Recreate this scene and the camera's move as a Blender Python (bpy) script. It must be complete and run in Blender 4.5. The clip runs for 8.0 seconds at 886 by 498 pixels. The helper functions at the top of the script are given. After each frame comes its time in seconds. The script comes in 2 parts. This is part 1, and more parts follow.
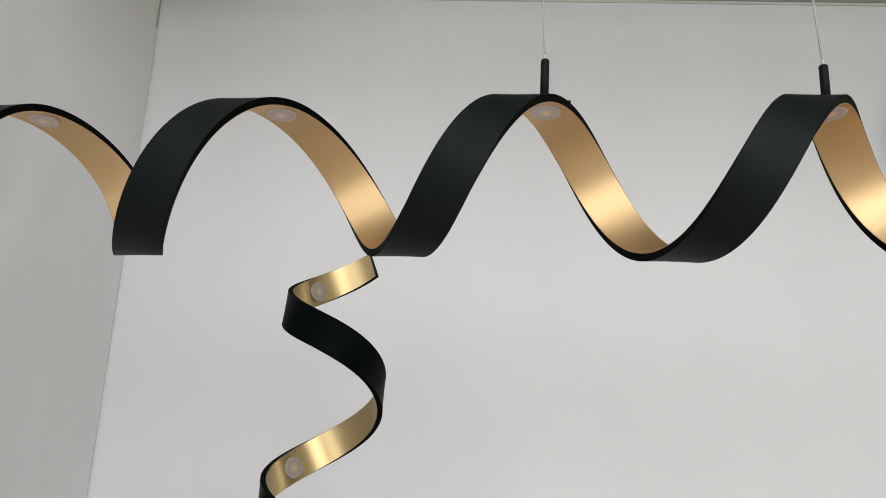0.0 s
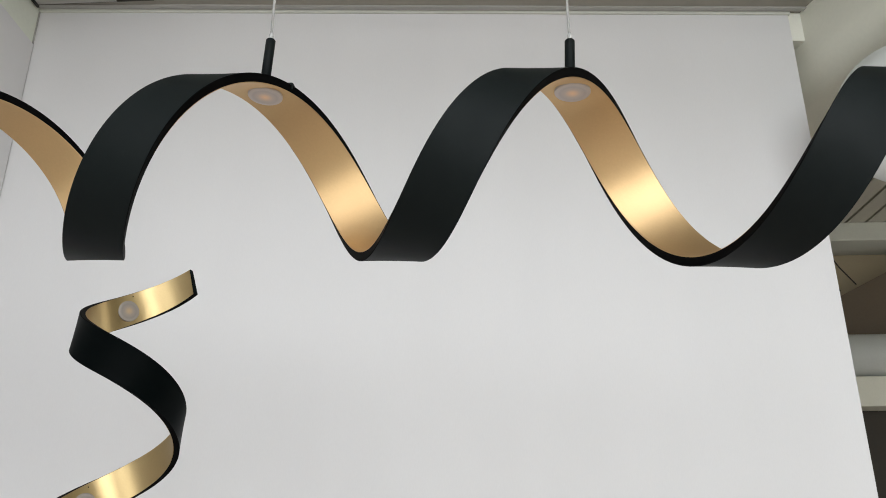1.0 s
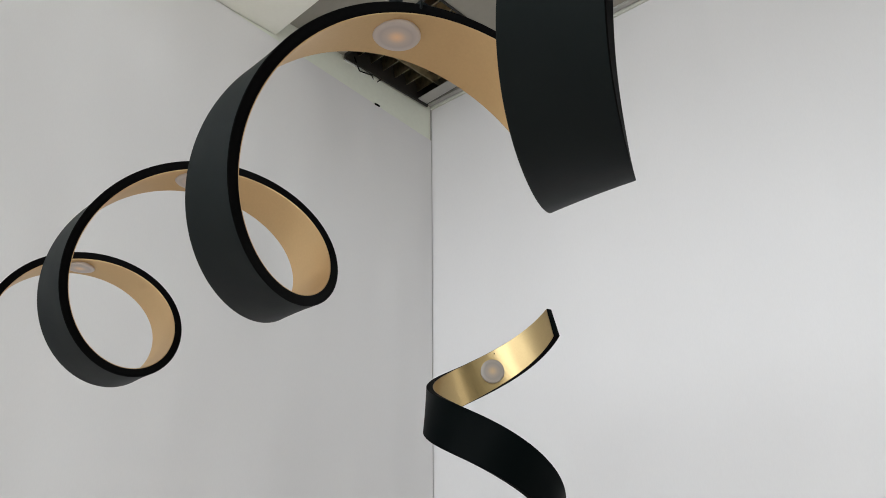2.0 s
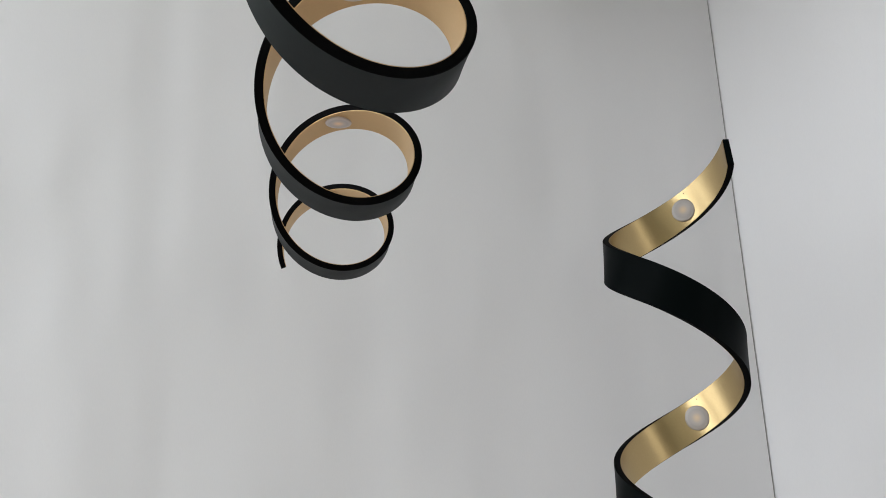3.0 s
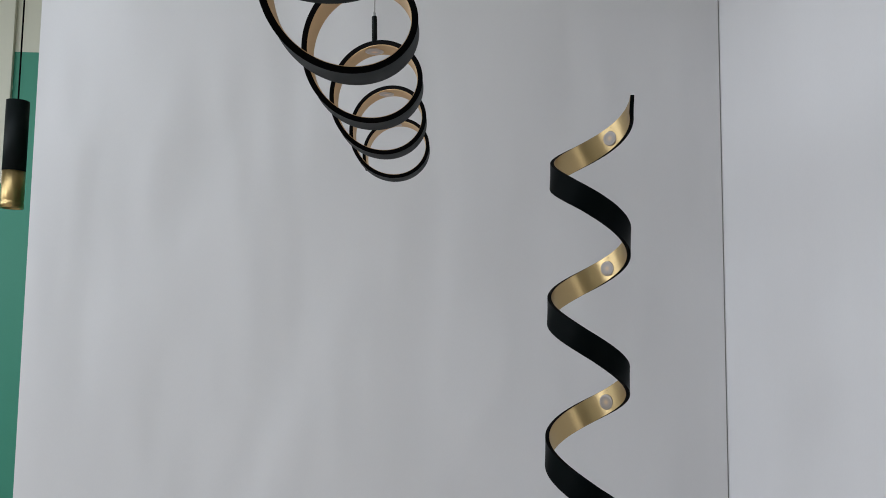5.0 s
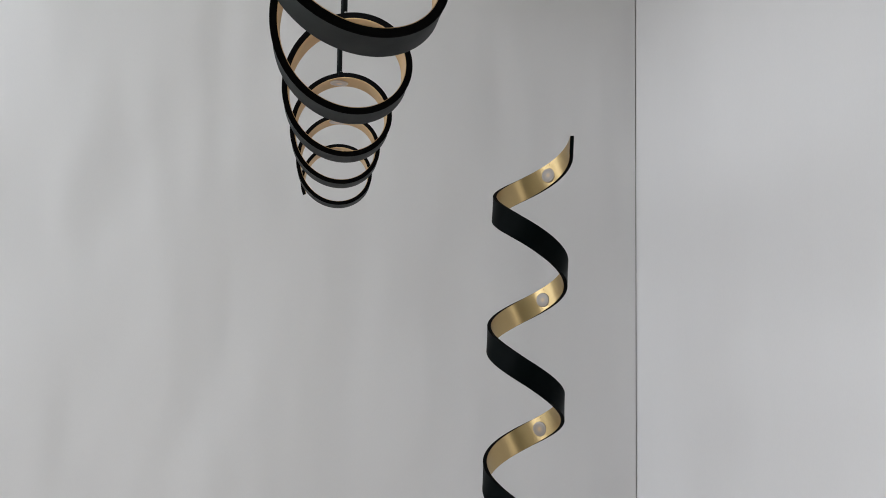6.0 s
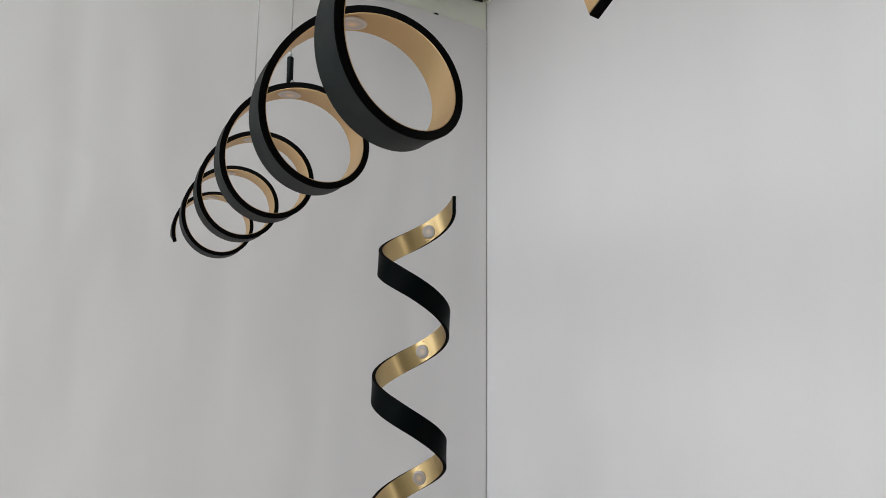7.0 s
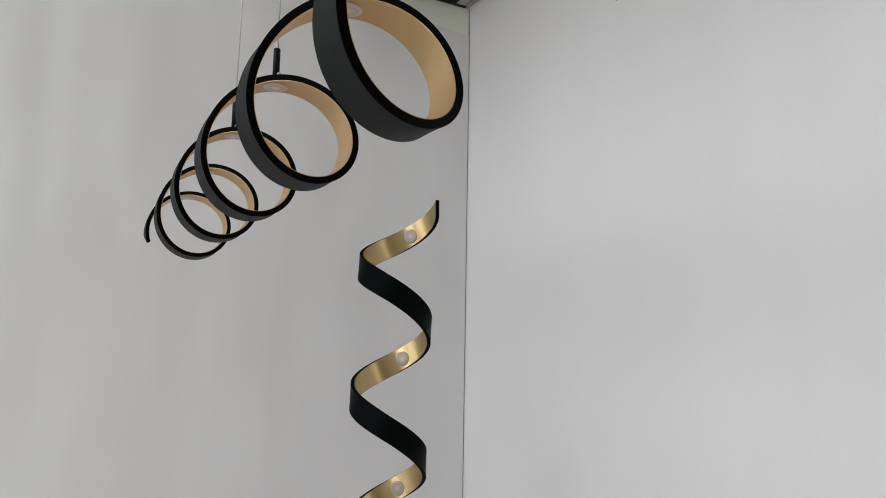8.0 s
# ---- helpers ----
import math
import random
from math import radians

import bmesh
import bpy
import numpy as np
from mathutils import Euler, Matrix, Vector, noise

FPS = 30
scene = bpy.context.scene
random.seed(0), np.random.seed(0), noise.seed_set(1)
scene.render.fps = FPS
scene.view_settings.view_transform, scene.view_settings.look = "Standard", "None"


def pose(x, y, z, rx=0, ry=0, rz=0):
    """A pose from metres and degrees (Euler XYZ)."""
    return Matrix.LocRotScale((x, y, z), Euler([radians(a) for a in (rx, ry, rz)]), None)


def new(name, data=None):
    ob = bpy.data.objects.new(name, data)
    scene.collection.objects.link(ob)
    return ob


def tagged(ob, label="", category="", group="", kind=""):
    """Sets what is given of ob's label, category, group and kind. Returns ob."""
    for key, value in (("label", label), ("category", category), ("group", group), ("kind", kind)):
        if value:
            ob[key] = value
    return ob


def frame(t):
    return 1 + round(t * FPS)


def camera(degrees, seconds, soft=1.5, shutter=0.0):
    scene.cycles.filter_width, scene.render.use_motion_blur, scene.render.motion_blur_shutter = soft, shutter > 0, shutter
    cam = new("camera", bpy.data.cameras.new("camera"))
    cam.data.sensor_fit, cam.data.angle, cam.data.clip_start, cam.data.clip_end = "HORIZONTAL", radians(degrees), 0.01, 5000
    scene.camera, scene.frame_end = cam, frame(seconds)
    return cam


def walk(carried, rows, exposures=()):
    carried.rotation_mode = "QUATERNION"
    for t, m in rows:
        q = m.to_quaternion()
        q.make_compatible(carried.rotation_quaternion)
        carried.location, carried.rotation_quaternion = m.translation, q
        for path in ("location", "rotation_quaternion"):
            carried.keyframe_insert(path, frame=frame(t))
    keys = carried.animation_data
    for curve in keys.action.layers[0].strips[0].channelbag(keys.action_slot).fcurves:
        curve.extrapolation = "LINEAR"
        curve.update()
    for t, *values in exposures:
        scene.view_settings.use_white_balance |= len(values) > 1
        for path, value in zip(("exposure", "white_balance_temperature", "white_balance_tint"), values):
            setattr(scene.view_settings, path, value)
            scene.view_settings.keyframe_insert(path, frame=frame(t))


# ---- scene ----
cam = camera(59.31, 8.0, soft=0.92)
Z0 = 1.80          # height of the horizontal lamp's axis
TAU = 2 * math.pi

# seconds, x, y, z, tilt above level, lean, heading
PATH = [
    (0.0, 0.4530, -0.6531, -0.2816, 18.307, -0.838, 3.427),
    (0.5, 0.6083, -0.6076, -0.2802, 19.497, -1.360, 1.513),
    (0.7, 0.6472, -0.5925, -0.2802, 19.839, -0.923, 1.320),
    (1.0, 0.6859, -0.5491, -0.2780, 20.712, -0.049, 3.282),
    (1.2, 0.7063, -0.5010, -0.2731, 21.635, 0.220, 7.227),
    (1.5, 0.7274, -0.3942, -0.2586, 23.338, 0.431, 17.656),
    (1.7, 0.7411, -0.3237, -0.2456, 24.185, 0.526, 27.210),
    (2.0, 0.7762, -0.2436, -0.2397, 24.954, 0.568, 43.739),
    (2.2, 0.8161, -0.1810, -0.2485, 24.176, 0.393, 54.696),
    (3.3, 1.1425, -0.0353, -0.2887, 13.116, 1.164, 80.625),
    (3.5, 1.2300, -0.0272, -0.2887, 11.250, 0.862, 81.919),
    (4.0, 1.3875, -0.0018, -0.3085, 7.656, 0.350, 84.046),
    (4.5, 1.5460, 0.0478, -0.3338, 5.708, -0.406, 86.294),
    (4.7, 1.6107, 0.0565, -0.3357, 5.115, -0.615, 87.220),
    (5.8, 1.6998, -0.0074, -0.3196, 5.544, -1.820, 82.790),
    (6.0, 1.6782, -0.0608, -0.3143, 6.499, -1.478, 78.509),
    (6.5, 1.6544, -0.1912, -0.2885, 8.199, 0.014, 68.211),
    (7.0, 1.6675, -0.2428, -0.2808, 9.178, -0.605, 63.598),
    (7.5, 1.6635, -0.2482, -0.2774, 9.973, -1.322, 61.909),
    (8.0, 1.6292, -0.2464, -0.2878, 10.016, -1.143, 61.435),
]
walk(cam, [(t, pose(x, y, Z0 + z, 90 + tilt, lean, turn)) for t, x, y, z, tilt, lean, turn in PATH],
     exposures=[(0.0, -0.27, 6540, 10), (0.5, -0.18, 6530, 10), (1.0, -0.15, 6460, 10), (2.0, -0.09, 6390, 10), (3.5, -0.26, 6260, 10), (4.1, -0.35, 6190, 10), (4.7, -0.53, 6040, 11), (6.0, -0.43, 6310, 11), (7.0, -0.35, 6390, 11), (8.0, -0.37, 6390, 11)])

# ---------------------------------------------------------------- light
world = bpy.data.worlds.new("sky")
scene.world = world
world.use_nodes = True
wn = world.node_tree.nodes
sky = wn.new("ShaderNodeTexSky")
sky.sky_type = "NISHITA"
sky.sun_disc = False
sky.sun_elevation = radians(40)
sky.sun_rotation = radians(200)
world.node_tree.links.new(sky.outputs[0], wn["Background"].inputs[0])
wn["Background"].inputs[1].default_value = 0.12


def area_light(name, m, sx, sy, power, colour):
    lamp = bpy.data.lights.new(name, "AREA")
    lamp.shape, lamp.size, lamp.size_y, lamp.energy, lamp.color = "RECTANGLE", sx, sy, power, colour
    ob = new(name, lamp)
    ob.matrix_world = m
    return ob


# daylight through assumed high shop windows behind the camera, out of view
ROOM_X0, ROOM_X1, ROOM_Y0, ROOM_Y1 = -2.2, 5.6, -4.4, 3.7
WIN_Z, WIN_H = 1.50, 1.52
WINDOWS = [(-1.7, 0.4), (1.0, 3.4)]
for (wx0, wx1), power in zip(WINDOWS, (38, 85)):
    area_light("window_daylight", pose((wx0 + wx1) / 2, ROOM_Y0 + 0.10, WIN_Z + WIN_H / 2, 90, 0, 0),
               wx1 - wx0 - 0.1, WIN_H - 0.1, power, (0.930, 0.967, 0.993))
# and through an assumed long rooflight, unseen, over the middle of the shop
SKY_X0, SKY_X1, SKY_Y0, SKY_Y1 = -0.6, 5.0, -4.1, -1.2
area_light("rooflight_daylight", pose((SKY_X0 + SKY_X1) / 2, (SKY_Y0 + SKY_Y1) / 2, Z0 + 1.37),
           SKY_X1 - SKY_X0 - 0.1, SKY_Y1 - SKY_Y0 - 0.1, 138, (0.930, 0.967, 0.993))
# added fill for the bay past the back panel's end, through an invented opening
EAST = (2.2, 3.2)
area_light("east_bay_fill", pose(ROOM_X1 - 0.06, (EAST[0] + EAST[1]) / 2, 1.75, 90, 0, 90), EAST[1] - EAST[0] - 0.1, 1.9, 22, (1.0, 0.97, 0.90))


# ---------------------------------------------------------------- materials
def node_material(name):
    m = bpy.data.materials.new(name)
    m.use_nodes = True
    nt = m.node_tree
    return m, nt, nt.nodes["Principled BSDF"]


def surface(name, colour, rough=0.6, metal=0.0, vary=0.06, scale=3.0, fine=120.0, bump=0.02, stretch=(1, 1, 1), spec=0.5, swell=0.0):
    """A surface with broad and fine variation of tone and roughness, and a fine relief."""
    m, nt, b = node_material(name)
    n, link = nt.nodes, nt.links.new
    co = n.new("ShaderNodeTexCoord")
    mp = n.new("ShaderNodeMapping")
    mp.inputs["Scale"].default_value = stretch
    link(co.outputs["Object"], mp.inputs[0])
    broad, small = n.new("ShaderNodeTexNoise"), n.new("ShaderNodeTexNoise")
    broad.inputs["Scale"].default_value, broad.inputs["Detail"].default_value = scale, 4
    small.inputs["Scale"].default_value, small.inputs["Detail"].default_value = fine, 3
    link(mp.outputs[0], broad.inputs["Vector"])
    link(mp.outputs[0], small.inputs["Vector"])
    add = n.new("ShaderNodeMath")
    add.operation = "ADD"
    half = n.new("ShaderNodeMath")
    half.operation, half.inputs[1].default_value = "MULTIPLY", 0.5
    link(small.outputs["Fac"], half.inputs[0])
    link(broad.outputs["Fac"], add.inputs[0])
    link(half.outputs[0], add.inputs[1])
    ramp = n.new("ShaderNodeMapRange")
    ramp.inputs[1].default_value, ramp.inputs[2].default_value = 0.45, 1.05
    ramp.inputs[3].default_value, ramp.inputs[4].default_value = 1 - vary, 1 + vary
    link(add.outputs[0], ramp.inputs[0])
    tint = n.new("ShaderNodeVectorMath")
    tint.operation = "SCALE"
    tint.inputs[0].default_value = colour
    link(ramp.outputs[0], tint.inputs["Scale"])
    link(tint.outputs[0], b.inputs["Base Color"])
    rr = n.new("ShaderNodeMapRange")
    rr.inputs[1].default_value, rr.inputs[2].default_value = 0.3, 0.7
    rr.inputs[3].default_value, rr.inputs[4].default_value = rough * 0.92, min(1, rough * 1.08)
    link(broad.outputs["Fac"], rr.inputs[0])
    link(rr.outputs[0], b.inputs["Roughness"])
    b.inputs["Metallic"].default_value = metal
    b.inputs["Specular IOR Level"].default_value = spec
    if bump:
        bp = n.new("ShaderNodeBump")
        bp.inputs["Strength"].default_value, bp.inputs["Distance"].default_value = 0.5, bump * 0.01
        link(small.outputs["Fac"], bp.inputs["Height"])
        link(bp.outputs[0], b.inputs["Normal"])
    if bump and swell:      # long upright waves of a thin sheet that doesn't lie flat
        waves, wmap = n.new("ShaderNodeTexNoise"), n.new("ShaderNodeMapping")
        waves.inputs["Scale"].default_value, waves.inputs["Detail"].default_value = 1.0, 1.0
        wmap.inputs["Scale"].default_value = (5.6, 5.6, 2.2)
        link(co.outputs["Object"], wmap.inputs[0])
        link(wmap.outputs[0], waves.inputs["Vector"])
        wb = n.new("ShaderNodeBump")
        wb.inputs["Strength"].default_value, wb.inputs["Distance"].default_value = 1.0, swell
        link(waves.outputs["Fac"], wb.inputs["Height"])
        link(wb.outputs[0], bp.inputs["Normal"])
    return m


# faint upright tone streaks in both whites imitate soft reflected light
panel_white = surface("panel_white_paint", (0.741, 0.735, 0.743), 0.50, vary=0.028, scale=3.2, fine=420, bump=0.008, stretch=(1.5, 1.5, 0.3))
sheet_white = surface("sheet_white_paint", (0.741, 0.735, 0.743), 0.42, vary=0.028, scale=3.2, fine=420, bump=0.008, stretch=(1.5, 1.5, 0.3), swell=0.017)
plaster = surface("plaster", (0.62, 0.63, 0.57), 0.8, vary=0.05, scale=2, fine=90, bump=0.05)
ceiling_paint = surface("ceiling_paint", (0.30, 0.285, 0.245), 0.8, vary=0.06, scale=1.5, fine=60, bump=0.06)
floor_mat = surface("floor_boards", (0.58, 0.505, 0.45), 0.24, vary=0.15, scale=2, fine=30, bump=0.05, stretch=(1, 8, 1))
black_coat = surface("black_powder_coat", (0.0022, 0.0048, 0.0050), 0.58, vary=0.10, scale=20, fine=900, bump=0.006, spec=0.17)
# floor lamp's copy of the coat, darkened in colour for its shadier reflections
black_coat_shaded = surface("black_powder_coat_shaded", (0.0014, 0.0027, 0.0029), 0.45, vary=0.10, scale=20, fine=900, bump=0.006, spec=0.03)
edge_black = surface("black_edge", (0.0020, 0.0020, 0.0022), 0.6, vary=0.15, scale=30, fine=700, bump=0.01, spec=0.03)
gold = surface("brushed_gold", (0.618, 0.428, 0.225), 0.48, metal=1.0, vary=0.05, scale=9, fine=500, bump=0.012)
# same gold for the floor lamp, its dimmer reflections put into the base colour
gold_shaded = surface("brushed_gold_shaded", (0.42, 0.310, 0.155), 0.33, metal=1.0, vary=0.07, scale=12, fine=500, bump=0.012)


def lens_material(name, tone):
    """Frosted plastic with the warm chip glimmering through its middle; tone bakes in how brightly it is lit."""
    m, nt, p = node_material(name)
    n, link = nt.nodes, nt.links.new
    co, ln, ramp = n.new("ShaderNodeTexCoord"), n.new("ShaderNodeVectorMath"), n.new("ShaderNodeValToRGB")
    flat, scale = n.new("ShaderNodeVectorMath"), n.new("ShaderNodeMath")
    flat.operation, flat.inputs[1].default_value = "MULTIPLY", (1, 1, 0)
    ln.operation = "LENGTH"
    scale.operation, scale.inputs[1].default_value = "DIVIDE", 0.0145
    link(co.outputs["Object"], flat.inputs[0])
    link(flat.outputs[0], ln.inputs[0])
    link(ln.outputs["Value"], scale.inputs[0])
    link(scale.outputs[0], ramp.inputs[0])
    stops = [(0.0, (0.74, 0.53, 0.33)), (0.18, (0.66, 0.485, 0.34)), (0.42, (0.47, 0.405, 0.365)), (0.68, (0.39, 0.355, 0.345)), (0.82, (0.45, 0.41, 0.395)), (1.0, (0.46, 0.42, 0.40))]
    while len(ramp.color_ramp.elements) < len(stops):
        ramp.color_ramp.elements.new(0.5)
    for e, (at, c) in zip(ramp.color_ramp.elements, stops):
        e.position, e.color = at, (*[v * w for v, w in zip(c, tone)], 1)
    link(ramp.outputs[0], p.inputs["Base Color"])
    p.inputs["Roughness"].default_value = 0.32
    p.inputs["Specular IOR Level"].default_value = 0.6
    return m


# one lens twice: brightened for the pendant, darkened for the floor lamp, as lit
frost_lit = lens_material("frosted_lens_lit", (1.2, 1.18, 1.15))
frost_shaded = lens_material("frosted_lens_shaded", (0.69, 0.67, 0.62))
brass = surface("dull_brass", (0.50, 0.36, 0.16), 0.35, metal=1.0, vary=0.08, scale=8, fine=200, bump=0.01)
# strong blotchy tone paints in the glints and reflections between the blades
louvre_metal = surface("louvre_metal", (0.50, 0.44, 0.32), 0.34, metal=1.0, vary=0.45, scale=40, fine=90, bump=0.0)
dark_box = surface("dark_housing", (0.02, 0.018, 0.015), 0.6, vary=0.15, scale=6, fine=120)
green_paint = surface("green_wall_paint", (0.050, 0.27, 0.18), 0.6, vary=0.06, scale=1.5, fine=150, bump=0.03)
cream_paint = surface("cream_wall_paint", (0.66, 0.65, 0.54), 0.7, vary=0.04, scale=2, fine=150, bump=0.03)
brown_mat = surface("brown_cladding", (0.125, 0.095, 0.065), 0.7, vary=0.12, scale=2, fine=80, bump=0.04)
dark_mat = surface("dark_recess_paint", (0.035, 0.029, 0.022), 0.75, vary=0.15, scale=3, fine=80, bump=0.04)
globe_mat = surface("opal_globe", (0.72, 0.74, 0.72), 0.35, vary=0.02, scale=6, fine=120, bump=0.0)
pipe_mat = surface("pale_pipe_paint", (0.66, 0.68, 0.66), 0.5, vary=0.05, scale=3, fine=120, bump=0.02)
stub_paint = surface("pale_green_plaster", (0.78, 0.81, 0.72), 0.7, vary=0.05, scale=2, fine=90, bump=0.05)
bright_cream = surface("bright_cream_paint", (0.86, 0.86, 0.78), 0.6, vary=0.03, scale=2, fine=150, bump=0.02)
tan_paint = surface("tan_wall_paint", (0.42, 0.35, 0.24), 0.75, vary=0.05, scale=2, fine=120, bump=0.03)
slot_ceiling = surface("slotted_ceiling_paint", (0.52, 0.50, 0.43), 0.8, vary=0.05, scale=2, fine=90, bump=0.03)
trim_grey = surface("grey_trim_paint", (0.38, 0.375, 0.355), 0.6, vary=0.05, scale=4, fine=150, bump=0.02)
beam_paint = surface("beam_paint", (0.78, 0.775, 0.675), 0.7, vary=0.04, scale=2, fine=120, bump=0.03)
duct_paint = surface("duct_paint", (0.76, 0.75, 0.65), 0.6, vary=0.05, scale=3, fine=120, bump=0.03)
clear, _, cb = node_material("clear_plastic")
cb.inputs["Base Color"].default_value = (0.90, 0.90, 0.88, 1)
cb.inputs["Roughness"].default_value, cb.inputs["Transmission Weight"].default_value = 0.15, 0.55
glass, _, gb = node_material("window_glass")
gb.inputs["Transmission Weight"].default_value, gb.inputs["Roughness"].default_value = 1.0, 0.0


# ---------------------------------------------------------------- mesh helpers
def part(name, bm, material, parent=None, label="", smooth=False):
    me = bpy.data.meshes.new(name)
    bm.to_mesh(me)
    bm.free()
    me.materials.append(material)
    if smooth:
        for p in me.polygons:
            p.use_smooth = True
    ob = new(name, me)
    ob.parent = parent
    return tagged(ob, label=label)


def box(x0, x1, y0, y1, z0, z1, bevel=0.0, m=None):
    bm = bmesh.new()
    bmesh.ops.create_cube(bm, size=1.0)
    for v in bm.verts:
        v.co = ((x0 + x1) / 2 + v.co.x * (x1 - x0), (y0 + y1) / 2 + v.co.y * (y1 - y0), (z0 + z1) / 2 + v.co.z * (z1 - z0))
    if bevel:
        bmesh.ops.bevel(bm, geom=bm.edges[:], offset=bevel, segments=2, affect="EDGES", profile=0.6)
    if m is not None:
        bm.transform(m)
    return bm


def lathe(profile, n=32, m=None):
    """Turns (radius, height) pairs round z."""
    bm = bmesh.new()
    rings = []
    for r, z in profile:
        if r < 1e-6:
            rings.append([bm.verts.new((0, 0, z))])
        else:
            rings.append([bm.verts.new((r * math.cos(TAU * i / n), r * math.sin(TAU * i / n), z)) for i in range(n)])
    for a, b in zip(rings, rings[1:]):
        for i in range(n):
            j = (i + 1) % n
            q = [a[i % len(a)], a[j % len(a)], b[j % len(b)], b[i % len(b)]]
            q = list(dict.fromkeys(q))
            if len(q) > 2:
                bm.faces.new(q)
    bmesh.ops.recalc_face_normals(bm, faces=bm.faces[:])
    if m is not None:
        bm.transform(m)
    return bm


def tube(points, r, n=10):
    """A round rod or cable along points."""
    bm = bmesh.new()
    pts = [Vector(p) for p in points]
    rings = []
    for i, p in enumerate(pts):
        d = (pts[min(i + 1, len(pts) - 1)] - pts[max(i - 1, 0)]).normalized()
        u = d.orthogonal().normalized()
        if rings:
            u = (last - d * last.dot(d)).normalized()
        last = u
        w = d.cross(u)
        rings.append([bm.verts.new(p + r * (math.cos(TAU * k / n) * u + math.sin(TAU * k / n) * w)) for k in range(n)])
    for a, b in zip(rings, rings[1:]):
        for k in range(n):
            bm.faces.new((a[k], a[(k + 1) % n], b[(k + 1) % n], b[k]))
    bm.faces.new(rings[0][::-1])
    bm.faces.new(rings[-1])
    return bm


def holed_wall(along, across, height, thick, holes):
    """A wall of boxes round holes: along = (start, end), across = face, holes = (a0, a1, z0, z1)."""
    bm = bmesh.new()
    xs = sorted({along[0], along[1], *[h[0] for h in holes], *[h[1] for h in holes]})
    zs = sorted({0.0, height, *[h[2] for h in holes], *[h[3] for h in holes]})
    for a0, a1 in zip(xs, xs[1:]):
        for z0, z1 in zip(zs, zs[1:]):
            am, zm = (a0 + a1) / 2, (z0 + z1) / 2
            if any(h[0] < am < h[1] and h[2] < zm < h[3] for h in holes):
                continue
            b = box(a0, a1, across, across + thick, z0, z1)
            me = bpy.data.meshes.new("piece")
            b.to_mesh(me)
            b.free()
            bm.from_mesh(me)
            bpy.data.meshes.remove(me)
    return bm


def empty(name, m):
    ob = new(name)
    ob.matrix_world = m
    return ob


# ---------------------------------------------------------------- the room
ROOM_H = Z0 + 1.35
CEIL = Z0 + 0.886
# floor lies out of view, made pale and glossy to light things from below
tagged(part("floor", box(ROOM_X0 - 0.2, ROOM_X1 + 0.2, ROOM_Y0 - 0.2, ROOM_Y1 + 0.2, -0.1, 0.0), floor_mat), "unseen pale board floor that bounces light upward", "floor", kind="structure")
tagged(part("wall_south", holed_wall((ROOM_X0, ROOM_X1), ROOM_Y0 - 0.2, ROOM_H, 0.2, [(a, b, WIN_Z, WIN_Z + WIN_H) for a, b in WINDOWS]), tan_paint), "unseen tan painted wall with assumed high shop windows", "wall", kind="structure")
tagged(part("wall_north", box(ROOM_X0, ROOM_X1, ROOM_Y1, ROOM_Y1 + 0.2, 0, ROOM_H), tan_paint), "tan painted end wall of the showroom", "wall", kind="structure")
# unseen wall, kept pale to bounce light onto the side sheet
EAST_M = Matrix.Translation((ROOM_X1, 0, 0)) @ Matrix.Rotation(radians(90), 4, "Z") @ Matrix.Scale(-1, 4, (0, 1, 0))
east = holed_wall((ROOM_Y0, ROOM_Y1), 0.0, ROOM_H, 0.2, [(EAST[0], EAST[1], 0.75, 2.75)])
east.transform(EAST_M)
bmesh.ops.recalc_face_normals(east, faces=east.faces[:])
tagged(part("wall_east", east, plaster), "unseen pale plaster wall with an added window opening", "wall", kind="structure")

# main ceiling: boards with dark slots between them over the far bay
bm = bmesh.new()
SLOT_STEP, SLOT_W = 0.105, 0.016


def add_box(bm, *dims, m=None):
    me = bpy.data.meshes.new("piece")
    b = box(*dims, m=m)
    b.to_mesh(me)
    b.free()
    bm.from_mesh(me)
    bpy.data.meshes.remove(me)


for y0, y1 in ((ROOM_Y0 - 0.2, SKY_Y0), (SKY_Y1, ROOM_Y1 + 0.2)):
    add_box(bm, ROOM_X0 - 0.2, 1.60, y0, y1, ROOM_H, ROOM_H + 0.03)
    for k in range(20):
        x = 1.60 + SLOT_STEP * k
        add_box(bm, x, x + SLOT_STEP - SLOT_W, y0, y1, ROOM_H, ROOM_H + 0.03)
    add_box(bm, 1.60 + SLOT_STEP * 20, ROOM_X1 + 0.2, y0, y1, ROOM_H, ROOM_H + 0.03)
    add_box(bm, ROOM_X0 - 0.2, ROOM_X1 + 0.2, y0, y1, ROOM_H + 0.10, ROOM_H + 0.2)
for x0, x1 in ((ROOM_X0 - 0.2, SKY_X0), (SKY_X1, ROOM_X1 + 0.2)):
    add_box(bm, x0, x1, SKY_Y0, SKY_Y1, ROOM_H, ROOM_H + 0.2)
tagged(part("ceiling", bm, slot_ceiling), "pale ceiling with narrow dark slots", "ceiling", kind="structure")

GREEN_TOP = Z0 + 0.963
tagged(part("wall_west", box(ROOM_X0 - 0.2, ROOM_X0, ROOM_Y0, ROOM_Y1, 0, GREEN_TOP), green_paint), "turquoise green painted wall with cream band above", "wall", kind="structure")
tagged(part("wall_west_upper", box(ROOM_X0 - 0.2, ROOM_X0, ROOM_Y0, ROOM_Y1, GREEN_TOP, ROOM_H), cream_paint), "cream painted upper wall above green", "wall", kind="structure")
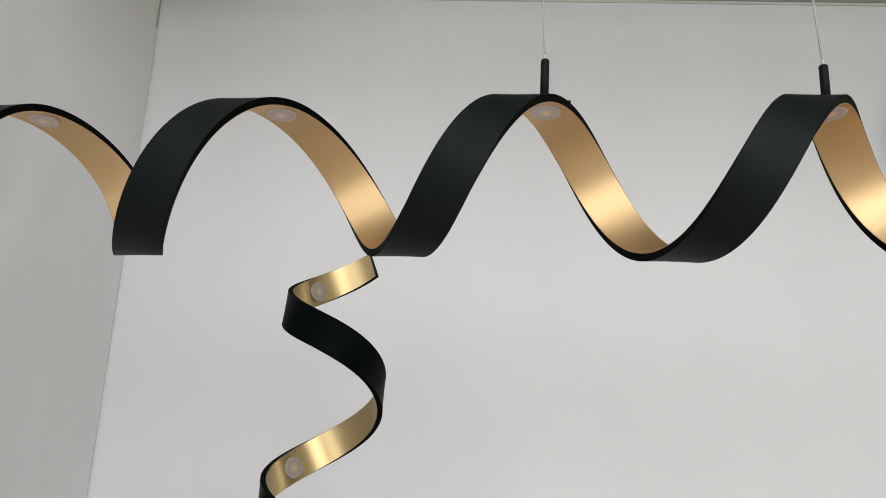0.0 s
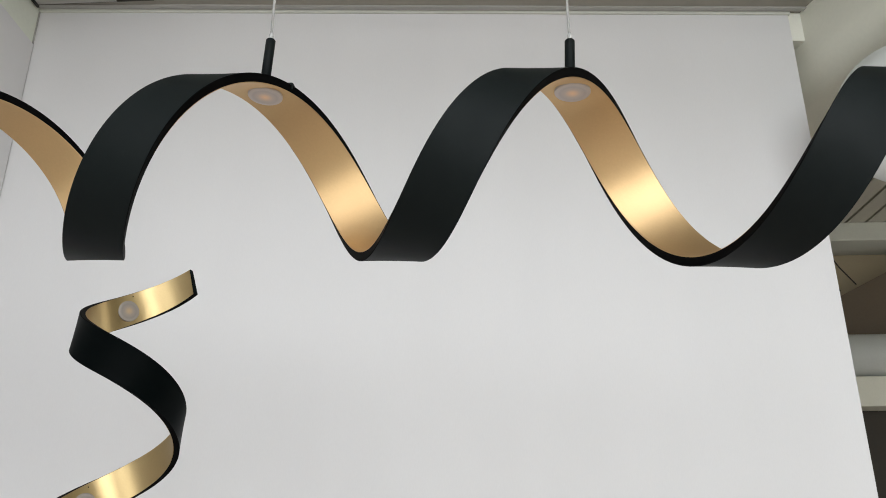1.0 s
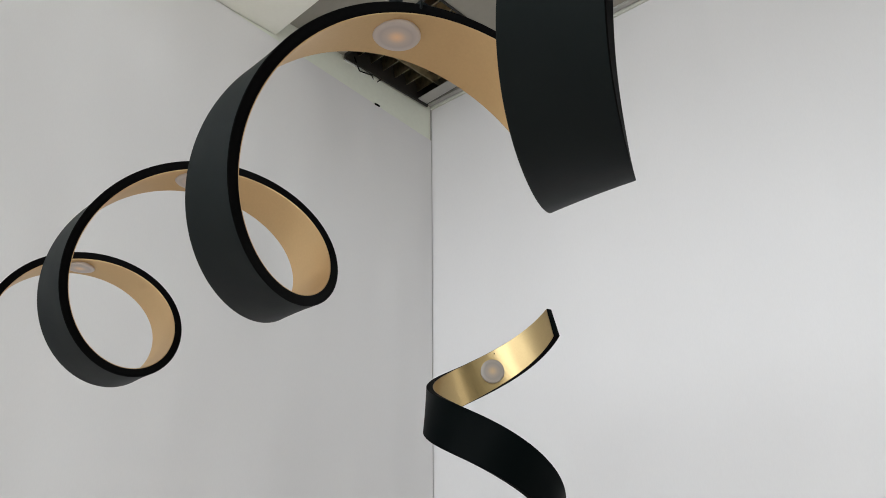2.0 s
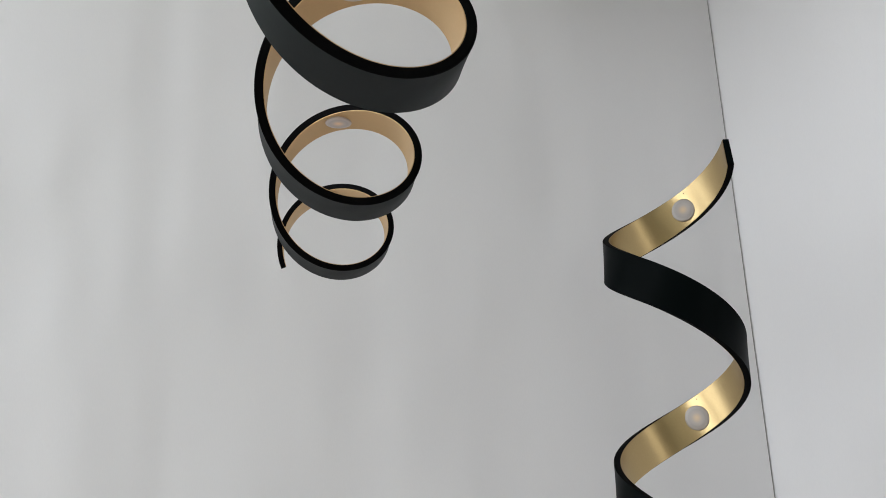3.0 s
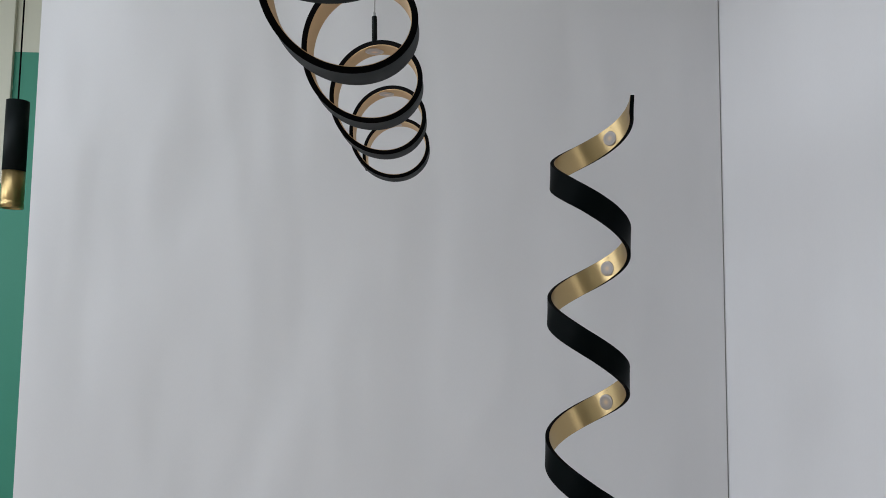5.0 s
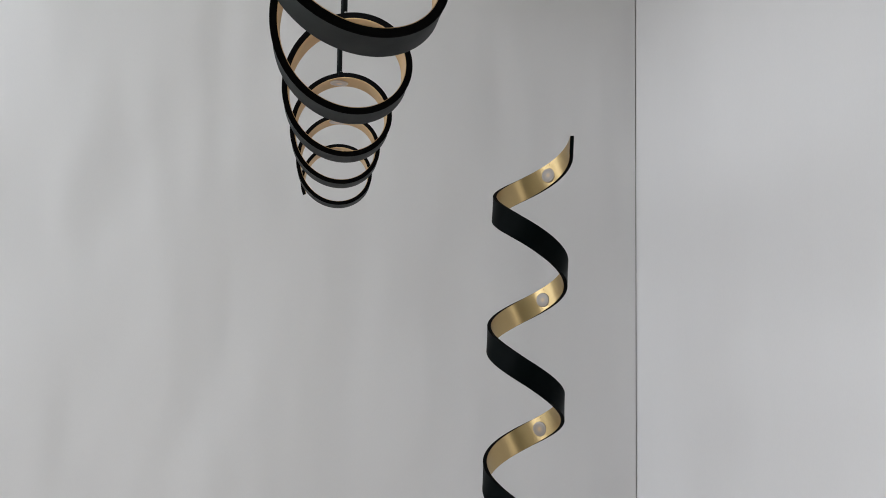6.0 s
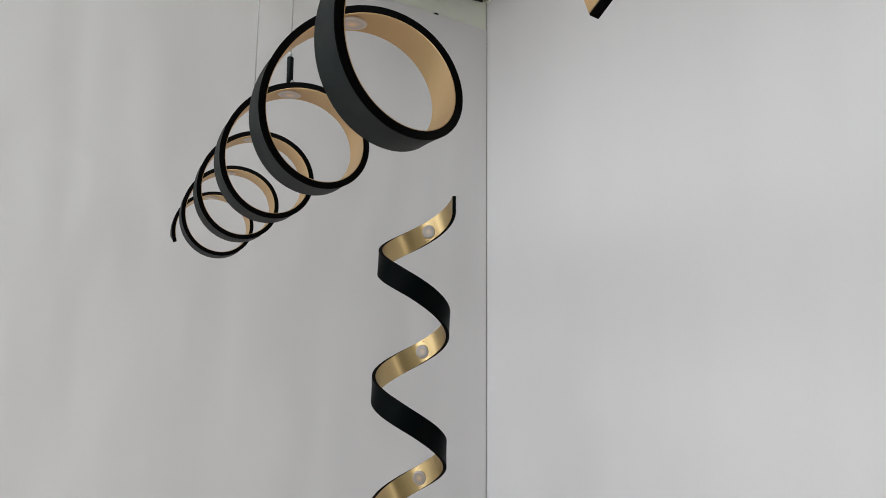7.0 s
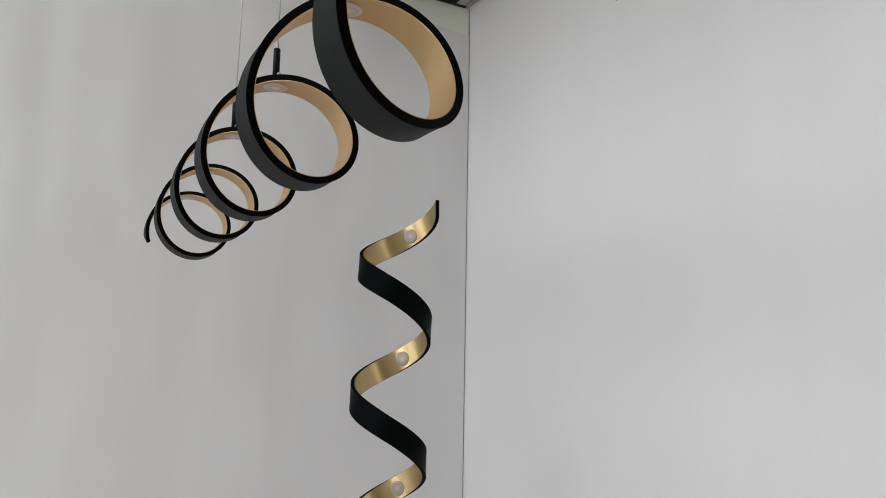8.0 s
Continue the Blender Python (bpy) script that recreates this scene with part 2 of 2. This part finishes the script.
tagged(part("wall_board", box(ROOM_X0, ROOM_X0 + 0.02, -3.1, -1.895, Z0 + 0.30, ROOM_H - 0.002, 0.003), cream_paint), "cream board covering part of the green wall", "wall board", kind="structure")
for i, (wx0, wx1) in enumerate(WINDOWS):
    w = tagged(empty("window_%d" % (i + 1), pose((wx0 + wx1) / 2, ROOM_Y0 - 0.1, WIN_Z)), "assumed high shop window with pale frame, out of view", "window", kind="structure")
    h = (wx1 - wx0) / 2
    for nm, bx in (("window_frame", (-h, -h + 0.06, -0.04, 0.04, 0, WIN_H)), ("window_frame", (h - 0.06, h, -0.04, 0.04, 0, WIN_H)),
                   ("window_frame", (-h + 0.06, h - 0.06, -0.04, 0.04, 0, 0.06)), ("window_frame", (-h + 0.06, h - 0.06, -0.04, 0.04, WIN_H - 0.06, WIN_H)), ("mullion", (-0.03, 0.03, -0.035, 0.035, 0.06, WIN_H - 0.06))):
        part(nm, box(*bx, bevel=0.004), pipe_mat, w)
    for s in (-1, 1):
        p = part("pane", box(min(s * 0.03, s * (h - 0.06)), max(s * 0.03, s * (h - 0.06)), -0.004, 0.004, 0.06, WIN_H - 0.06), glass, w)
        p.visible_shadow = False

roof = tagged(empty("window_3", pose((SKY_X0 + SKY_X1) / 2, (SKY_Y0 + SKY_Y1) / 2, ROOM_H + 0.14)), "assumed long glazed rooflight with pale bars, out of view", "rooflight", kind="structure")
rw, rl = (SKY_X1 - SKY_X0) / 2, (SKY_Y1 - SKY_Y0) / 2
for k in range(7):
    x = -rw + 2 * rw * k / 6
    part("glazing_bar", box(x - 0.02, x + 0.02, -rl, rl, -0.03, 0.03, 0.003), pipe_mat, roof)
    if k < 6:
        p = part("pane", box(x + 0.02, x + 2 * rw / 6 - 0.02, -rl, rl, -0.004, 0.004), glass, roof)
        p.visible_shadow = False

# ---------------------------------------------------------------- the white display panels
XC, YC = -0.33331, 0.89376
A_TURN, A_LEN = 3.5388, 1.7398
YL = -0.8926
A_TOP, B_TOP = Z0 + 0.87454, Z0 + 0.78506
PA = pose(XC, YC, 0, 0, 0, A_TURN)
tagged(part("display_panel", box(-0.06, A_LEN, 0.0, 0.055, 0.0, A_TOP + 0.002, 0.002, PA), panel_white), "tall white painted display panel", "display panel", kind="structure")
SHEET_RISE = 0.08      # the white sheet's top edge climbs a little along the wall
sheet = bmesh.new()
outline = [(YL, 0.0), (YC - 0.0036, 0.0), (YC - 0.0036, B_TOP), (YC - 1.1, B_TOP + 1.1 * SHEET_RISE), (YL, B_TOP + 1.1 * SHEET_RISE)]
near = [sheet.verts.new((XC, y, z)) for y, z in outline]
far = [sheet.verts.new((XC - 0.004, y, z)) for y, z in outline]
sheet.faces.new(near)
sheet.faces.new(far[::-1])
for k in range(5):
    sheet.faces.new((near[k], far[k], far[(k + 1) % 5], near[(k + 1) % 5]))
bmesh.ops.recalc_face_normals(sheet, faces=sheet.faces[:])
tagged(part("display_panel_side", sheet, sheet_white), "white painted sheet lining the side wall", "display panel", kind="structure")
tagged(part("trim", box(-0.045, A_LEN + 0.004, -0.004, 0.05, A_TOP + 0.002, CEIL - 0.001, 0.0015, PA), plaster), "pale metal rail along the panel top", "trim", kind="structure")
# greenish wall under the sheet, showing as a band above it
tagged(part("wall_stub", box(XC - 0.09, XC - 0.005, YL, YC - 0.0015, 0.0, CEIL + 0.02), stub_paint), "greenish plaster side wall above the white sheet", "wall", kind="structure")
# two added grey strips draw the shadow line down the corner gap
tagged(part("trim", box(XC - 0.005, XC - 0.0012, YC - 0.0032, YC - 0.0015, B_TOP + 0.002, CEIL, 0.0004), trim_grey), "grey strip standing in for corner shade above the sheet", "trim", kind="structure")
tagged(part("trim", box(XC - 0.005, XC - 0.0012, YC - 0.0034, YC - 0.0015, 0.002, B_TOP + 0.001, 0.0004), trim_grey), "grey strip standing in for corner shade beside the white sheet", "trim", kind="structure")
tagged(part("panel_clip", box(XC - 0.003, XC + 0.0025, 0.708, 0.722, B_TOP + 0.013, B_TOP + 0.017, 0.0008), edge_black), "small black clip on the sheet's top edge", "clip")
# lintel behind the back panel, its end showing past the panel's edge
lin = bmesh.new()
add_box(lin, -0.10, A_LEN - 0.01, 0.058, 0.20, Z0 + 0.812, CEIL + 0.05, m=PA)
add_box(lin, A_LEN + 0.001, A_LEN + 0.060, 0.004, 0.20, Z0 + 0.808, CEIL + 0.05, m=PA)
tagged(part("lintel", lin, bright_cream), "cream painted lintel behind the panel", "lintel", kind="structure")

# lowered ceiling over the display bay, with an opening for the light
LX0, LX1, LY0, LY1 = XC + 0.001, XC + 0.275, YC - 0.280, YC - 0.020
BEAM_N, BEAM_D = Vector((0.9585, 0.2851, 0)), Vector((0.2851, -0.9585, 0))
BEAM_OFF = 1.661
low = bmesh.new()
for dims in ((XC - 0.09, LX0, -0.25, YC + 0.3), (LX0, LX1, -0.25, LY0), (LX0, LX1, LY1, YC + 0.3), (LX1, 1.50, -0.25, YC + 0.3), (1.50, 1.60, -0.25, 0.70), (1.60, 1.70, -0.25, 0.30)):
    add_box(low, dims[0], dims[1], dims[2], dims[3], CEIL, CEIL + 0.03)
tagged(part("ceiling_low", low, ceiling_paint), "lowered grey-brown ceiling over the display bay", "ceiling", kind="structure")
tagged(part("trim", box(0.0, A_LEN + 0.056, -0.019, -0.006, CEIL - 0.004, CEIL + 0.002, 0.001, PA), trim_grey), "pale grey edge strip of the lowered ceiling", "trim", kind="structure")
tagged(part("trim", box(XC + 0.002, XC + 0.190, YC - 0.054, YC - 0.0235, CEIL - 0.006, CEIL - 0.0045, 0.0006), trim_grey), "grey metal plate beside the louvred light", "trim", kind="structure")
tagged(part("trim", box(0.92, 0.945, -0.24, YC + 0.02, CEIL - 0.003, CEIL + 0.002, 0.001), trim_grey), "grey joint strip in the lowered ceiling", "trim", kind="structure")
tagged(part("ceiling_box", box(XC - 0.004, XC + 0.34, YC - 1.08, YC - 0.455, Z0 + 0.835, CEIL + 0.004, 0.003), bright_cream), "bright cream ceiling casing hung below the ceiling", "ceiling casing")

# louvred light in the lowered ceiling
lw, ll = LX1 - LX0, LY1 - LY0
louvre = tagged(empty("ceiling_light", pose(LX0, LY0, CEIL)), "unlit recessed ceiling light with brown metal louvres", "ceiling light")
hb = bmesh.new()
for dims in ((0, 0.004, 0, ll, -0.012, 0.11), (lw - 0.004, lw, 0, ll, -0.004, 0.11), (0.004, lw - 0.004, 0, 0.004, -0.004, 0.11), (0.004, lw - 0.004, ll - 0.004, ll, -0.004, 0.11), (0, lw, 0, ll, 0.11, 0.115)):
    add_box(hb, *dims)
part("housing", hb, dark_box, louvre, "dark sheet metal housing")
for k in range(2):
    part("lamp_tube", lathe([(0.0, 0.0), (0.012, 0.0), (0.013, 0.004), (0.013, ll - 0.02), (0.012, ll - 0.016), (0.0, ll - 0.016)], 20, pose(lw * (0.3 + 0.4 * k), 0.008, 0.075, -90, 0, 0)), pipe_mat, louvre, "unlit white tube", True)


def blade(length, h0, h1, curve):
    """A curved reflector blade along y, hollow side up."""
    bm = bmesh.new()
    rows = []
    for s in (-1, 1):
        for z, x in ((h0, 0.0006), ((h0 + h1) / 2, 0.0022 * curve), (h1, 0.006 * curve)):
            rows.append((s * x, z))
    prof = [rows[0], rows[1], rows[2], rows[5], rows[4], rows[3]]
    a = [bm.verts.new((x, 0, z)) for x, z in prof]
    b = [bm.verts.new((x, length, z)) for x, z in prof]
    for q in range(6):
        bm.faces.new((a[q], a[(q + 1) % 6], b[(q + 1) % 6], b[q]))
    bm.faces.new(a[::-1])
    bm.faces.new(b)
    return bm


for k in range(1, 4):
    ob = part("louvre_blade", blade(ll - 0.010, 0.002, 0.050, 3.2), louvre_metal, louvre, "brown mirror blade")
    ob.location = (lw * k / 4, 0.005, 0)
for k in range(1, 7):
    ob = part("cross_blade", blade(lw - 0.010, 0.012, 0.044, 1.3), louvre_metal, louvre)
    ob.location, ob.rotation_euler = (0.005, ll * k / 7, 0), (0, 0, radians(-90))
part("cable_tail", tube([(0.01, 0.02, -0.002), (-0.006, 0.05, -0.016), (-0.004, 0.085, -0.010), (-0.010, 0.10, -0.022), (0.002, 0.115, -0.004)], 0.0015), edge_black, louvre, "loose black lead", True)
part("label_tag", box(-0.016, -0.002, 0.005, 0.048, -0.012, -0.009, 0.001), pipe_mat, louvre, "white paper tag")

# ---------------------------------------------------------------- the bay past the end of the back panel
beam_m = Matrix.Translation(BEAM_N * BEAM_OFF) @ Matrix.Rotation(math.atan2(BEAM_D.y, BEAM_D.x), 4, "Z")
# its lower front edge is broadly rounded over
ROUND, BEAM_Z = 0.075, Z0 + 0.700
edge = [(ROUND - ROUND * math.cos(math.pi / 2 * k / 12), BEAM_Z + ROUND - ROUND * math.sin(math.pi / 2 * k / 12)) for k in range(13)]
outline = [(0.0, ROOM_H), *edge, (0.21, BEAM_Z), (0.21, ROOM_H)]
beam = bmesh.new()
ends = [[beam.verts.new((x, y, z)) for y, z in outline] for x in (-1.3, 4.0)]
for k in range(len(outline)):
    n = (k + 1) % len(outline)
    beam.faces.new((ends[0][k], ends[0][n], ends[1][n], ends[1][k]))
beam.faces.new(ends[0][::-1])
beam.faces.new(ends[1])
bmesh.ops.recalc_face_normals(beam, faces=beam.faces[:])
beam.transform(beam_m)
beam = tagged(part("beam", beam, beam_paint), "pale cream painted beam with a rounded lower edge", "beam", kind="structure")
for p in beam.data.polygons:
    p.use_smooth = len(p.vertices) == 4
beam.data.set_sharp_from_angle(angle=radians(35))

gx, gy, gz, gr = 1.512, 0.803, Z0 + 0.495, 0.139
globe = tagged(empty("globe_lamp", pose(gx, gy, gz)), "large white opal glass globe pendant lamp", "pendant lamp")
part("globe", lathe([(gr * math.sin(math.pi * k / 32), -gr * math.cos(math.pi * k / 32)) for k in range(33)], 48), globe_mat, globe, "", True)
part("cap", lathe([(0.0, gr + 0.022), (0.012, gr + 0.022), (0.016, gr + 0.016), (0.018, gr - 0.004), (0.0, gr - 0.004)], 24), trim_grey, globe, "small metal cap", True)
part("cord", tube([(0, 0, gr + 0.02), (0, 0, Z0 + 0.714 - gz)], 0.0025), pipe_mat, globe, "white cord")

NY = 3.5
tagged(part("bulkhead", box(1.2, ROOM_X1, NY - 0.04, NY + 0.20, Z0 + 1.244, Z0 + 1.349, 0.006), plaster), "pale plaster bulkhead beam", "beam", kind="structure")
# sloping brown soffit
sb = bmesh.new()
pts = [(1.95, 0.60), (ROOM_X1, 0.60), (ROOM_X1, 1.24), (3.14, 1.24), (1.95, 0.645)]
front = [sb.verts.new((x, NY + 0.05, Z0 + z)) for x, z in pts[:5]]
back = [sb.verts.new((x, NY + 0.25, Z0 + z)) for x, z in pts[:5]]
sb.faces.new(front)
sb.faces.new(back[::-1])
for k in range(5):
    sb.faces.new((front[k], back[k], back[(k + 1) % 5], front[(k + 1) % 5]))
bmesh.ops.recalc_face_normals(sb, faces=sb.faces[:])
tagged(part("soffit", sb, brown_mat), "brown boarded stair soffit rising sideways", "soffit", kind="structure")
pipe = tagged(empty("heating_pipe", pose(0, NY - 0.06, Z0 + 0.6085)), "thick white lagged pipe along the end wall", "pipe")
part("lagging", lathe([(0.0, 1.2), (0.110, 1.2), (0.110, ROOM_X1 - 0.01), (0.0, ROOM_X1 - 0.01)], 40, pose(0, 0, 0, 0, 90, 0)), pipe_mat, pipe, "", True)
for x in (1.7, 3.0, 4.3):
    part("band", lathe([(0.110, x), (0.113, x + 0.002), (0.113, x + 0.028), (0.110, x + 0.03)], 40, pose(0, 0, 0, 0, 90, 0)), trim_grey, pipe, "metal band", True)
tagged(part("casing", box(1.2, ROOM_X1, NY - 0.12, NY + 0.25, Z0 + 0.347, Z0 + 0.496, 0.008), duct_paint), "beige boxed casing under the pipe", "casing", kind="structure")
tagged(part("recess_wall", box(1.2, ROOM_X1, NY + 0.02, NY + 0.25, 0.0, Z0 + 0.347), dark_mat), "dark brown wall below the casing", "wall", kind="structure")
tagged(part("wall_sign", box(2.745, 2.84, NY + 0.008, NY + 0.020, Z0 + 0.100, Z0 + 0.160, 0.002), cream_paint), "small pale blank sign on dark wall", "sign")
for dx in (0.0, 0.09):
    tagged(part("wire", tube([(2.43 + dx, NY + 0.02, Z0 + 1.244), (2.50 + dx, NY + 0.03, Z0 + 1.12), (2.58 + dx, NY + 0.04, Z0 + 0.985 + dx * 0.4)], 0.0035, 8), dark_box), "thin dark wire slung across the tan wall", "wire", group="slung wires")

# ---------------------------------------------------------------- cylinder pendant before the green wall
cyl = tagged(empty("cylinder_pendant", pose(-1.2, -1.368, Z0 + 0.046)), "slim black cylinder pendant lamp with brass lower end", "pendant lamp")
part("shade", lathe([(0.0, 0.395), (0.034, 0.395), (0.039, 0.396), (0.039, 0.136), (0.0, 0.136)], 40), black_coat, cyl, "matt black metal tube", True)
part("collar", lathe([(0.0, 0.136), (0.0385, 0.136), (0.0385, 0.030), (0.0375, 0.028), (0.0375, 0.024), (0.0385, 0.022), (0.0385, 0.0), (0.033, 0.0), (0.033, 0.05), (0.0, 0.05)], 40), brass, cyl, "brushed brass lower tube", True)
part("cord", tube([(0, 0, 0.395), (0, 0, ROOM_H - Z0 - 0.046)], 0.003), edge_black, cyl, "black textile cord")

# ---------------------------------------------------------------- the spiral lamps
R, PITCH, WIDTH, THICK = 0.075, 0.25086, 0.049777, 0.0076948


def ease(u, nodes):
    """A smooth curve through evenly spaced values."""
    u = min(max(u, 0.0), len(nodes) - 1.000001)
    i = int(u)
    t = u - i
    n = [nodes[0], *nodes, nodes[-1], nodes[-1]]
    a, b, c, d = n[i:i + 4]
    return 0.5 * (2 * b + (c - a) * t + (2 * a - 5 * b + 4 * c - d) * t * t + (3 * b - a - 3 * c + d) * t ** 3)


def spiral_bm(r_out, r_in, pitch, width, a0, a1, skew, wobble, rnd=0.0005, step=3.0):
    """A ribbon wound round x: at angle a it is at height r*cos(a), depth r*sin(a), x = pitch*a/turn."""
    bm = bmesh.new()
    h, k = width / 2, rnd
    prof = [(-h + k, r_out), (h - k, r_out), (h, r_out - k), (h, r_in + k), (h - k, r_in), (-h + k, r_in), (-h, r_in + k), (-h, r_out - k)]
    n = int(abs(a1 - a0) / step)
    rings = []
    for i in range(n + 1):
        ring = []
        for s, r in prof:
            b0, b1 = radians(a0) - skew * s, radians(a1) - skew * s
            a = b0 + (b1 - b0) * i / n
            ring.append(bm.verts.new((pitch * a / TAU + s + wobble(a), r * math.sin(a), r * math.cos(a))))
        rings.append(ring)
    m = len(prof)
    for p, q in zip(rings, rings[1:]):
        for j in range(m):
            bm.faces.new((p[j], p[(j + 1) % m], q[(j + 1) % m], q[j]))
    bm.faces.new(rings[0])
    bm.faces.new(rings[-1][::-1])
    bmesh.ops.recalc_face_normals(bm, faces=bm.faces[:])
    return bm


def bent(bm, bend):
    for v in bm.verts:
        v.co = bend(v.co)
    return bm


def smooth_by_angle(ob):
    for p in ob.data.polygons:
        p.use_smooth = True
    ob.data.set_sharp_from_angle(angle=radians(35))


def spiral_lamp(name, coat, inside, glaze, m, r, pitch, a0, a1, leds, led_shift, led_turn, wobble, bend, dot, turn):
    lamp = empty(name, m)
    skew = 0.414 / r
    band = part("ribbon", bent(spiral_bm(r, r - THICK + 0.0006, pitch, WIDTH, a0, a1, skew, wobble), bend), coat, lamp, "matt black outer metal ribbon")
    band.data.materials.append(edge_black)
    for p in band.data.polygons:      # the cut edges of the strip are a deeper black than its face
        p.material_index = 0 if p.index % 8 in (0, 4) else 1
    smooth_by_angle(band)
    inner = part("lining", bent(spiral_bm(r - THICK + 0.0008, r - THICK, pitch, WIDTH - 0.0010, a0 + 0.6, a1 - 0.6, skew, wobble, 0.0002), bend), inside, lamp, "brushed gold inner face")
    smooth_by_angle(inner)
    for k in leds:
        a = k * TAU + radians(led_turn)
        at = pose(pitch * a / TAU + led_shift + wobble(a), 0, 0) @ Matrix.Rotation(-a, 4, "X") @ pose(0, 0, r - THICK, 180, 0, 0)
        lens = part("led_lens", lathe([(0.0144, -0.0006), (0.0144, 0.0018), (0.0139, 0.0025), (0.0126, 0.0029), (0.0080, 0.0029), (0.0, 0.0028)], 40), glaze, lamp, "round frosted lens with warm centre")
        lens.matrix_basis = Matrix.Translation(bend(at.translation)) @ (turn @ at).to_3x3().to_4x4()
        smooth_by_angle(lens)
        part("screw", bent(lathe([(0.0009, 0.0), (0.0009, 0.0003), (0.0, 0.0004)], 10, at @ pose(dot[0], dot[1], 0.0)), bend), edge_black, lamp)
    return lamp


# the hanging ribbon's small axial shifts per quarter turn, fitted to the camera's view
H_FIT = [0.0031, 0.0129, -0.0057, 0.0016, -0.0034, -0.0079, -0.0067, 0.0036, 0.0020, -0.0018, -0.0013, -0.0011, -0.0012, -0.0049, 0.0013, 0.0005, 0.0025, -0.0011, 0.0064, -0.0021, 0.0102, -0.0000, 0.0003, -0.0067, -0.0006]
# sag and bow are fitted to the view as well
SAG, BOW = -0.009578, 0.0040398


def h_wobble(a):
    return ease(a / (TAU / 4) + 2, H_FIT) + 0.0008 * (1 + math.sin(a))


def h_bend(v):
    q = ((v.x - 2.5 * PITCH) / 0.6) ** 2
    return Vector((v.x, v.y + BOW * q, v.z + SAG * q))


# the axis of the hanging lamp: its middle, heading and slope
H_M = Matrix.Translation((2.5 * PITCH, 0, Z0)) @ Matrix.Rotation(radians(-2.5537), 4, "Z") @ Matrix.Rotation(radians(-(-2.7155)), 4, "Y") @ Matrix.Translation((-2.5 * PITCH, 0, 0))
pendant = spiral_lamp("pendant_lamp", black_coat, gold, frost_lit, H_M, R, PITCH, -105.35, 1800 + 93.161, range(6), 0.0015784, -1.2599, h_wobble, h_bend, (0.002, 0.021), Matrix.Identity(4))
tagged(pendant, "black and gold spiral ribbon pendant lamp hanging level on cables", "pendant lamp")
for k, rod in ((2, 0.045722), (3, 0.03913)):
    a = k * TAU + radians(-1.2379)
    at = h_bend(Vector((PITCH * a / TAU + -0.00029942 + h_wobble(a), 0, 0)))
    base = Matrix.Translation(at) @ Matrix.Rotation(-a, 4, "X") @ pose(0, 0, R)
    stem = part("rod", lathe([(0.0, -0.002), (0.0041, -0.002), (0.0041, rod - 0.001), (0.0034, rod), (0.0, rod)], 20, base), black_coat, pendant, "short black mounting rod", True)
    part("cable_clip", lathe([(0.0, 0.0), (0.0030, 0.0005), (0.0036, 0.004), (0.0016, 0.008), (0.0, 0.0085)], 14, base @ pose(0.0068, 0.002, -0.0005)), clear, pendant, "clear plastic cable clip", True)
    if k == 2:
        part("clamp_block", box(0.0180, 0.0250, -0.002, 0.005, -0.004, 0.0026, 0.0012, base), black_coat, pendant, "small black clamp")
    part("gland", lathe([(0.0, rod - 0.001), (0.0022, rod), (0.0020, rod + 0.005), (0.0012, rod + 0.007), (0.0, rod + 0.007)], 14, base), clear, stem, "clear cable gland", True)
    tip = base @ Vector((0, 0, rod))
    top = H_M.inverted() @ Vector((*(H_M @ tip).to_2d(), CEIL + 0.001))
    part("cable", tube([tip, tip.lerp(top, 0.3), tip.lerp(top, 0.6), top], 0.0011), clear, stem, "thin clear suspension cable", True)

# the standing lamp: the same ribbon upright, winding down from its free end
RV, PV = 0.076053, 0.2531
V_TOP = Z0 + 0.020569
cs, sn = math.cos(radians(136.33)), math.sin(radians(136.33))
upright = Matrix(((0, -sn, cs, 0), (0, cs, sn, 0), (-1, 0, 0, 0), (0, 0, 0, 1)))
# quarter-turn shifts of the upright ribbon, likewise fitted to the view
V_FIT = [-0.0016, 0.0004, 0.0052, -0.0002]
LEAN_X, LEAN_Y, ARC_X, ARC_Y, STRETCH = 6.9366, 0.15269, 0.19451, -0.026518, -0.017443


def v_wobble(a):
    return -ease((a / (TAU / 4)) % 4 + 4, V_FIT * 3)


def v_bend(v):
    """Turns the winding upright; its lean, bow and stretch are shaped to fit the camera's view."""
    x, y, z = cs * v.z - sn * v.y, sn * v.z + cs * v.y, -v.x
    q = z * z if z > -0.7 else 0.49 - 1.4 * (z + 0.7)
    st = z * (z + 0.5) if z > -0.7 else 0.14 - 0.9 * (z + 0.7)
    return Vector((x + z * math.tan(radians(LEAN_X)) + ARC_X * q, y + z * math.tan(radians(LEAN_Y)) + ARC_Y * q, z + STRETCH * st))


V_END = (V_TOP - 0.045) / PV * 360
stand = spiral_lamp("floor_lamp", black_coat_shaded, gold_shaded, frost_shaded, pose(0.24577, 0.40213, V_TOP), RV, PV, -65.786, V_END, range(7), 0.0015784, -1.2599, v_wobble, v_bend, (-0.0215, 0.001), upright)
tagged(stand, "upright black and gold spiral ribbon floor lamp", "floor lamp")
foot = v_bend(Vector((PV * V_END / 360, 0, 0)))
part("base_plate", lathe([(0.0, 0.0), (0.138, 0.0), (0.14, 0.002), (0.14, 0.010), (0.138, 0.012), (0.0, 0.012)], 48, pose(foot.x, foot.y, -V_TOP)), black_coat_shaded, stand, "round black base plate")
